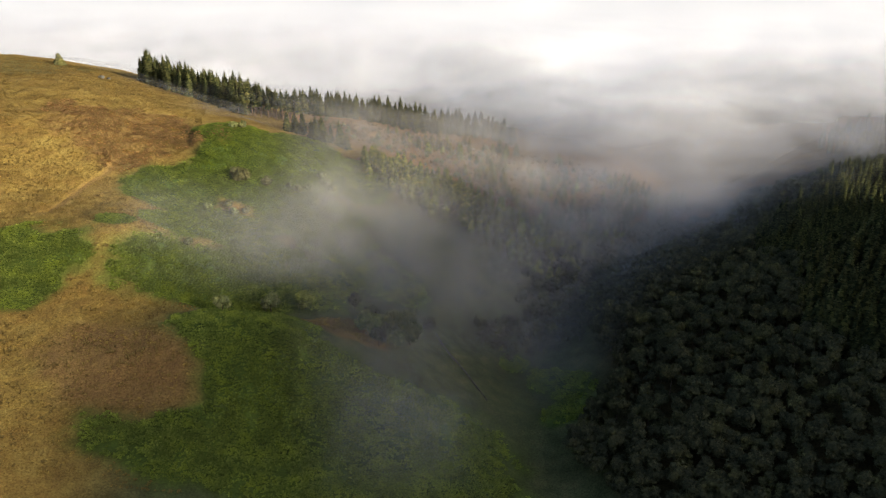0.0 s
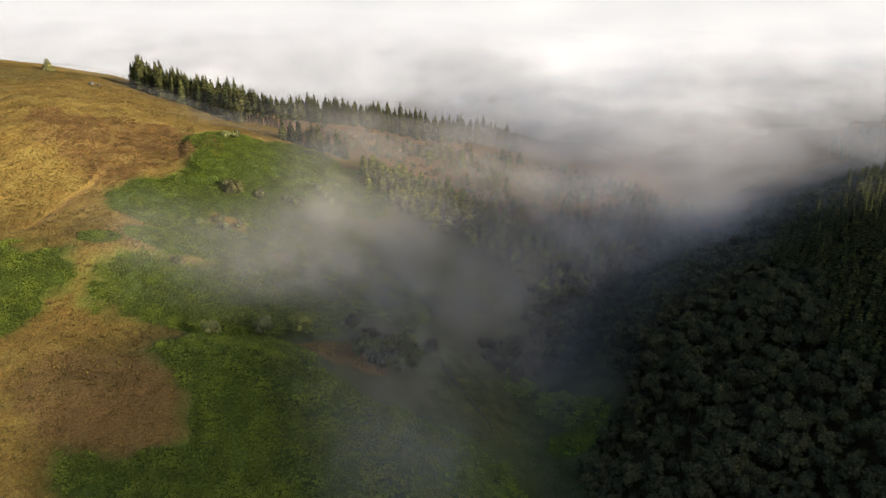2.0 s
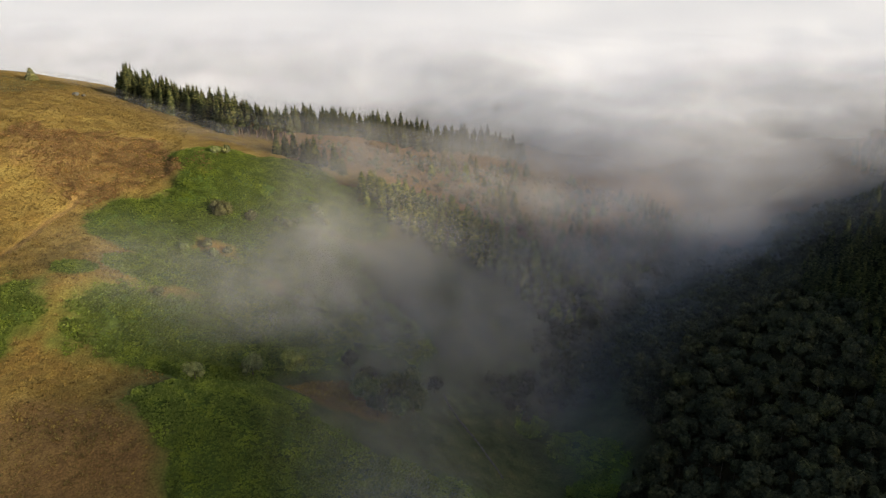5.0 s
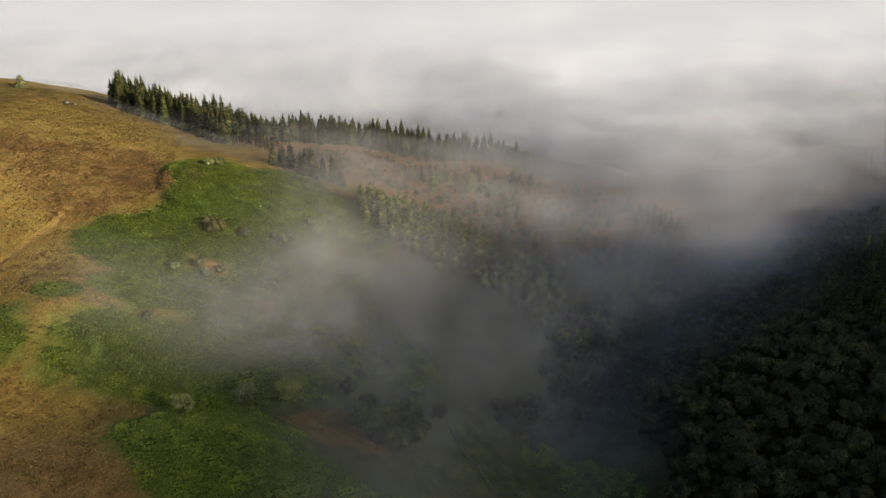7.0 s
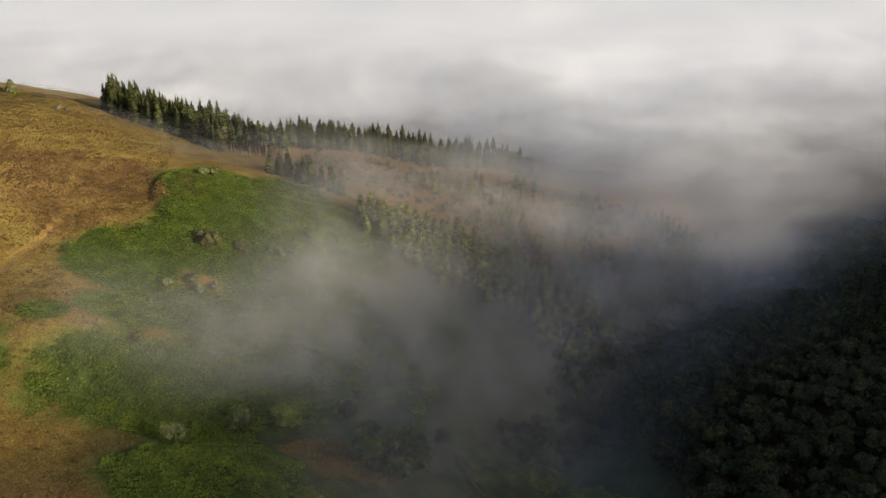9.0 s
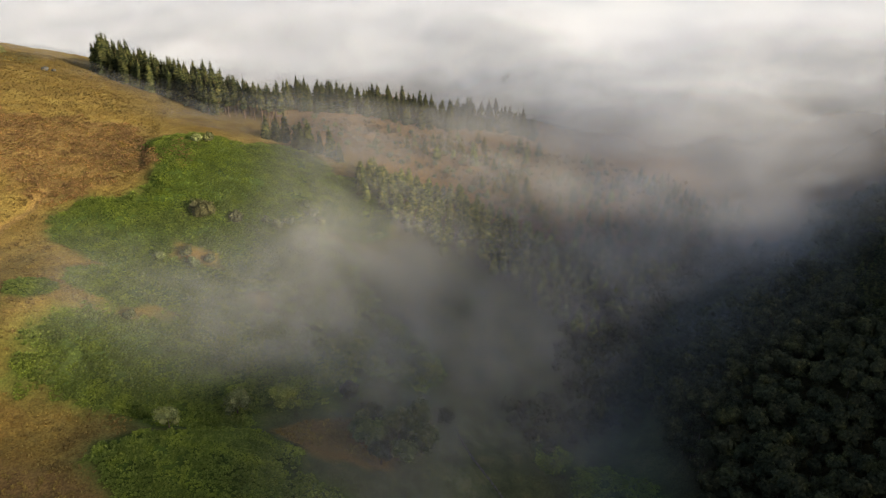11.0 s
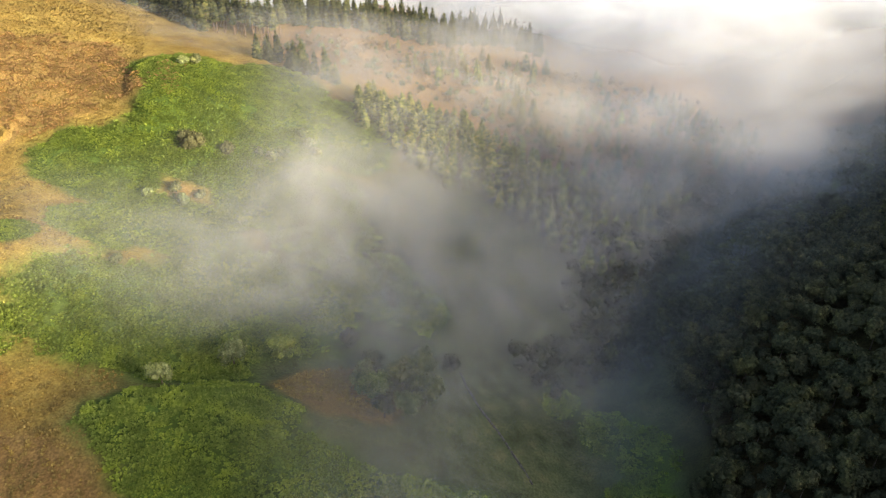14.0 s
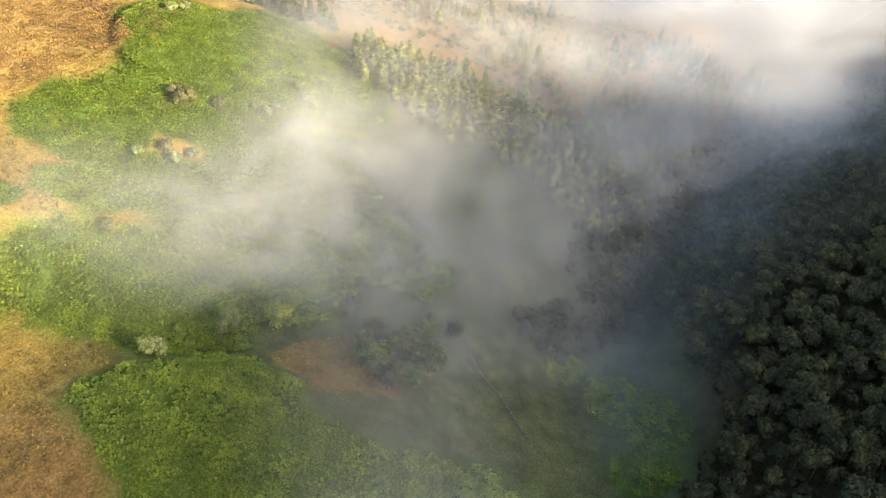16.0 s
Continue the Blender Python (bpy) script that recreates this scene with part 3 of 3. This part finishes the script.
# ---- bracken and tussocks ----
def tuft_mesh(fronds, reach, tall, wide, mat, rng):
    verts, faces = [], []
    for k in range(fronds):
        a = 2 * math.pi * k / fronds + rng.uniform(-0.5, 0.5)
        l, h, w = reach * rng.uniform(0.7, 1.2), tall * rng.uniform(0.7, 1.2), wide * rng.uniform(0.7, 1.2)
        ca, sa = math.cos(a), math.sin(a)
        b = len(verts)
        verts += [(0, 0, -0.1), (0.55 * l * ca - w * sa, 0.55 * l * sa + w * ca, h * 0.9), (l * ca, l * sa, h * 0.75), (0.55 * l * ca + w * sa, 0.55 * l * sa - w * ca, h * 0.9)]
        faces += [(b, b + 1, b + 3), (b + 1, b + 2, b + 3)]
    return mesh_of("tuft", verts, faces, mat)


def tufts(name, meshes, inside, box, gap, rng, lo, hi, label, category):
    """Plants on a jittered grid wherever inside(x, y) holds."""
    gx, gy = np.meshgrid(np.arange(box[0], box[1], gap), np.arange(box[2], box[3], gap))
    x, y = gx.ravel() + rng.uniform(-0.5, 0.5, gx.size) * gap, gy.ravel() + rng.uniform(-0.5, 0.5, gx.size) * gap
    ok = inside(x, y)
    x, y = x[ok], y[ok]
    n = len(x)
    rows = np.stack([x, y, height(x, y) - 0.05, rng.uniform(0, 6.28, n), rng.uniform(lo, hi, n) * (0.35 + 0.6 * fbm(x, y, 7, 555) + 0.7 * fbm(x, y, 2.2, 560, 2)), rng.randint(0, len(meshes), n)], 1)
    return joined(name, meshes, rows, label, category)


fern_tufts = [tuft_mesh(8, 0.85, 0.62, 0.2, FERN, RNG) for _ in range(5)]
tufts("bracken", fern_tufts, lambda x, y: fern_cover(x, y) * (0.3 + fbm(x, y, 6, 71)) + 0.25 * np.random.RandomState(6).rand(len(x)) > 0.75, (-205, 65, 168, 450), 0.86, RNG, 0.75, 1.35, "knee-high green bracken fronds covering the slopes", "bracken")
dry_tufts = [tuft_mesh(6, 0.6, 0.5, 0.13, FERN_DRY, RNG) for _ in range(4)]


def dry_hill(x, y):
    return (fern_cover(x, y) < 0.5) & (x < -88 - 0.25 * (y - 240)) & (path_cover(x, y) < 0.3) & (0.5 * fbm(x, y, 12, 88) + 0.7 * np.random.RandomState(5).rand(len(x)) > 0.5)


tufts("dry_bracken", dry_tufts, lambda x, y: ellipse(x, y, -40, 265, 21, 15, 12, 0.3, 63) * fbm(x, y, 5, 64) > 0.42, (-66, -14, 244, 286), 1.0, RNG, 0.8, 1.5, "yellowing dry bracken on the brow of the spur", "bracken")
heath_tufts = [tuft_mesh(7, 0.5, 0.36, 0.17, HEATH, RNG) for _ in range(4)]
tufts("heather", heath_tufts, lambda x, y: ellipse(x, y, -160, 400, 50, 36, 0, 0.6, 61) * (0.25 + 0.5 * fbm(x, y, 6, 65) + 0.5 * np.random.RandomState(8).rand(len(x))) > 0.6, (-218, -110, 355, 450), 1.15, RNG, 1.1, 1.9, "reddish-brown heather clumps on the upper slope", "heather")
tufts("grass_tussocks", dry_tufts, dry_hill, (-330, -20, 170, 560), 1.3, RNG, 0.7, 1.5, "dry straw-coloured grass and bracken tussocks on the hill", "grass")


# ---- small things on the ground ----
def wall_stones(course, rng):
    """A low drystone wall: rough blocks laid along a line of places."""
    verts, faces = [], []
    for (ax, ay), (bx, by) in zip(course, course[1:]):
        n = int(math.hypot(bx - ax, by - ay) / 0.42)
        for k in range(n):
            f = k / n
            x, y = ax + (bx - ax) * f, ay + (by - ay) * f
            a = math.atan2(by - ay, bx - ax)
            g = z_at(x, y)
            if rng.random() < 0.18:
                continue
            for row in range(2):
                w, d, h = rng.uniform(0.18, 0.3), rng.uniform(0.22, 0.34) * (1 - 0.15 * row), rng.uniform(0.14, 0.2)
                cz, ox = g + 0.12 + 0.32 * row, rng.uniform(-0.08, 0.08)
                b = len(verts)
                for sx, sy, sz in itertools.product((-1, 1), (-1, 1), (-1, 1)):
                    px, py = sx * w * rng.uniform(0.8, 1.1) + ox, sy * d * rng.uniform(0.8, 1.1)
                    verts.append((x + px * math.cos(a) - py * math.sin(a), y + px * math.sin(a) + py * math.cos(a), cz + sz * h * rng.uniform(0.85, 1.1)))
                faces += [tuple(b + i for i in q) for q in ((0, 1, 3, 2), (4, 6, 7, 5), (0, 4, 5, 1), (2, 3, 7, 6), (1, 5, 7, 3), (0, 2, 6, 4))]
    return verts, faces


def stone_material():
    m, tree, p = material("field_stone", 0.9)
    co = tree.nodes.new("ShaderNodeTexCoord").outputs["Object"]
    c = ramp(tree, noise_of(tree, co, 1.5, 6.0), [(0.3, (0.05, 0.05, 0.042)), (0.6, (0.13, 0.125, 0.11)), (0.8, (0.1, 0.12, 0.06))])
    tree.links.new(c, p.inputs["Base Color"])
    return m


STONE = stone_material()
wv, wf = wall_stones([(-5, 292), (-3, 286), (1, 278), (7, 269), (12, 260), (15, 254)], RNG)
tagged(new("drystone_wall", mesh_of("drystone_wall", wv, wf, STONE)), "low dark mossy drystone wall crossing the misty valley", "wall")


def boulder(x, y, size):
    bm = bmesh.new()
    bmesh.ops.create_icosphere(bm, subdivisions=2, radius=size)
    for v in bm.verts:
        v.co *= 1 + 0.35 * noise.noise(v.co * 0.9 / size + Vector((x, y, 0)))
        v.co.z *= 0.7
    me = bpy.data.meshes.new("boulder")
    bm.to_mesh(me)
    bm.free()
    me.materials.append(STONE)
    ob = tagged(new("boulder", me), "weathered grey boulder lying in the hilltop grass", "boulder")
    ob.location = (x, y, z_at(x, y) + 0.25 * size)
    return ob


boulder(-223, 512, 2.0)
boulder(-219, 513, 1.3)


# ---- mist ----
def mist_material(name, tint, wisp, passing, spare):
    """Fine droplets of the given tint, lit from either side, as thick as its layer says."""
    m = bpy.data.materials.new(name)
    m.use_nodes = True
    tree = m.node_tree
    tree.nodes.remove(tree.nodes["Principled BSDF"])
    d, t, tr = tree.nodes.new("ShaderNodeBsdfDiffuse"), tree.nodes.new("ShaderNodeBsdfTranslucent"), tree.nodes.new("ShaderNodeBsdfTransparent")
    d.inputs[0].default_value = t.inputs[0].default_value = (*tint, 1)
    body, veil = tree.nodes.new("ShaderNodeMixShader"), tree.nodes.new("ShaderNodeMixShader")
    body.inputs[0].default_value = passing
    tree.links.new(d.outputs[0], body.inputs[1])
    tree.links.new(t.outputs[0], body.inputs[2])
    co = tree.nodes.new("ShaderNodeTexCoord").outputs["Object"]
    n = noise_of(tree, co, wisp, 6.0, 0.58)
    n.node.inputs["Distortion"].default_value = 0.9
    r = tree.nodes.new("ShaderNodeMapRange")
    r.inputs[1].default_value, r.inputs[2].default_value, r.inputs[3].default_value, r.inputs[4].default_value = 0.3, 0.7, spare, 1.9 - spare
    tree.links.new(n, r.inputs[0])
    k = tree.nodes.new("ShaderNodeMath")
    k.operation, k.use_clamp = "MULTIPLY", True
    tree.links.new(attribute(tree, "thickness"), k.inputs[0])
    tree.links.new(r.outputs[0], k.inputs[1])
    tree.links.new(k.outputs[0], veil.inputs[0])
    tree.links.new(tr.outputs[0], veil.inputs[1])
    tree.links.new(body.outputs[0], veil.inputs[2])
    tree.links.new(veil.outputs[0], tree.nodes["Material Output"].inputs[0])
    return m


MIST = mist_material("mist", (0.475, 0.472, 0.46), 0.045, 0.3, 0.12)
CLOUD = mist_material("low_cloud", (0.79, 0.82, 0.865), 0.012, 0.08, 0.65)
# near cloud's dimness put into the tint, darker than the cloud sea's
VEIL_SHADED = mist_material("cloud_veil", (0.52, 0.53, 0.555), 0.02, 0.1, 0.4)

# banks of mist: x, y, reach in x, reach in y, thickness
BANKS = [(-30, 328, 45, 34, 0.42), (-16, 350, 38, 28, 0.24), (-66, 300, 30, 24, 0.15), (-14, 290, 26, 26, 0.16), (-20, 225, 19, 48, 0.14), (38, 278, 20, 26, 0.08), (165, 425, 45, 40, 0.3), (-98, 288, 28, 24, 0.05), (-60, 385, 26, 30, 0.1),
         (15, 350, 50, 45, 0.12), (50, 385, 40, 36, 0.26), (95, 425, 50, 40, 0.55), (0, 465, 80, 42, 0.34), (50, 520, 80, 42, 0.42), (140, 475, 75, 50, 0.75), (235, 500, 60, 40, 0.3), (-50, 424, 26, 20, 0.4), (100, 380, 45, 50, 0.25), (-98, 458, 30, 22, 0.12)]


def cloud_shore(x, y, seed):
    """How far a place lies inside the low cloud, in metres."""
    return y - (606 - 0.12 * np.minimum(x, 0) - 150 * np.exp(-((x - 130) / 95) ** 2) - 80 * step(150, 300, x) + 70 * (fbm(x, y, 80, seed) - 0.5))


def mist_layer(lift, share, seed):
    xs, ys = np.arange(-330, 420, 4.0), np.arange(150, 700, 4.0)
    X, Y = np.meshgrid(xs, ys)
    ground_z = height(X, Y)
    level = 11 + 0.85 * lift
    w = step(340, 430, Y) * step(-150, -60, X - valley_x(Y))
    z = ground_z + lift + w * soft(level - ground_z - lift, 4) + 6 * (fbm(X, Y, 60, 190) - 0.5)
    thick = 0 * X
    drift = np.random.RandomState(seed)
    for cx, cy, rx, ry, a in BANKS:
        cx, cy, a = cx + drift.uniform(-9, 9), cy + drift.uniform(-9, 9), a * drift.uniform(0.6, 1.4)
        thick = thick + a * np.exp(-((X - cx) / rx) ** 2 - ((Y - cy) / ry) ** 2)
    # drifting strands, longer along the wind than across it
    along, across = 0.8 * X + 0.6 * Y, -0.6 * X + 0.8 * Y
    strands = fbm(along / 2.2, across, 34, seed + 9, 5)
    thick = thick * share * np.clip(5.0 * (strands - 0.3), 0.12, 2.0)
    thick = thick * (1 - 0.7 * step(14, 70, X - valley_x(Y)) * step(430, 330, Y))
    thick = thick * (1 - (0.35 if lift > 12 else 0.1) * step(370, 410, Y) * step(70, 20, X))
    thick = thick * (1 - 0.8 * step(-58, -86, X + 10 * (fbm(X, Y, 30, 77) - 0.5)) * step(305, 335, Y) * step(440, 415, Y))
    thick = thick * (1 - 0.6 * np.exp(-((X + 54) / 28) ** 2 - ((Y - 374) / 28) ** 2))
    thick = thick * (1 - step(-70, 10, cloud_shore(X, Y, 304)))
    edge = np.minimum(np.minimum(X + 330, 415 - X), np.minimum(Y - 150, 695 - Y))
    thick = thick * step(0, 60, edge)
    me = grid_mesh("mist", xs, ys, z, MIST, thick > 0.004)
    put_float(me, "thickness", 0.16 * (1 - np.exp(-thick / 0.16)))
    return tagged(new("mist", me), "thin grey morning mist drifting over the valley", "mist", kind="stuff")


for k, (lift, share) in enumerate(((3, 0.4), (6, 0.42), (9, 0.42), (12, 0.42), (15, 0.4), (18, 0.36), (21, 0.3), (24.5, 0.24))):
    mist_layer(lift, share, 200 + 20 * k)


def wisp(lift, share, cx, cy, rx, ry, turn, seed):
    """A low scarf of mist over the hilltop."""
    xs, ys = np.arange(cx - 2.2 * rx, cx + 2.2 * rx, 3.0), np.arange(cy - 2.2 * ry, cy + 2.2 * ry, 3.0)
    X, Y = np.meshgrid(xs, ys)
    c, sn = math.cos(radians(turn)), math.sin(radians(turn))
    a, b = ((X - cx) * c + (Y - cy) * sn) / rx, (-(X - cx) * sn + (Y - cy) * c) / ry
    q = np.maximum(np.abs(X - cx) / (2.2 * rx), np.abs(Y - cy) / (2.2 * ry))
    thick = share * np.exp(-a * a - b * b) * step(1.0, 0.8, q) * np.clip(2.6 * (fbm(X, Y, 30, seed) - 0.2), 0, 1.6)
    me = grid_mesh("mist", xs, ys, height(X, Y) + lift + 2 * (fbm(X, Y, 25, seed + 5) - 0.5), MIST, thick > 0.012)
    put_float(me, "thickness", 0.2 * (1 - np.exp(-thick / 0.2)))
    return tagged(new("mist", me), "thin warm wisp of mist lying along the hilltop", "mist", kind="stuff")


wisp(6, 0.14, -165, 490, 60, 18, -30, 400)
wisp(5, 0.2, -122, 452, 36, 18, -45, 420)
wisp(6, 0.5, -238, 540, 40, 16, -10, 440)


def cloud_layer(name, lift, most, inland, reach, seed, label):
    """A layer of the low cloud: most is how thick it gets, inland how far its shore lies up the valley."""
    xs, ys = spread(-4800, 4800, (-420, 520), 8.0), spread(300, 4900, (320, 900), 8.0)
    X, Y = np.meshgrid(xs, ys)
    shore = inland + cloud_shore(X, Y, seed) - (70 * step(-20, 120, X) if most > 1 else 0)
    z = 22 + lift + 14 * step(-60, 220, cloud_shore(X, Y, 304)) + 18 * step(0, 330, Y - 520) + 6 * (fbm(X, Y, 170, 301) - 0.5) + 2 * (fbm(X, Y, 40, 308) - 0.5)
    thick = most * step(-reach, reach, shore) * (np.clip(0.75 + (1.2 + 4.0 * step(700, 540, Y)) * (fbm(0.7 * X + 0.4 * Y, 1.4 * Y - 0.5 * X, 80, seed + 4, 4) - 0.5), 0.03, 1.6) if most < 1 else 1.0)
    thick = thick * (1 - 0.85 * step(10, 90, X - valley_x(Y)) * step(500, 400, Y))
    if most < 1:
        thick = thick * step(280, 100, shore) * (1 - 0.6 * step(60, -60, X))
    me = grid_mesh(name, xs, ys, z, CLOUD if most > 1 else VEIL_SHADED, thick > 0.003)
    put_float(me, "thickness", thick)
    return tagged(new(name, me), label, "cloud", kind="stuff")


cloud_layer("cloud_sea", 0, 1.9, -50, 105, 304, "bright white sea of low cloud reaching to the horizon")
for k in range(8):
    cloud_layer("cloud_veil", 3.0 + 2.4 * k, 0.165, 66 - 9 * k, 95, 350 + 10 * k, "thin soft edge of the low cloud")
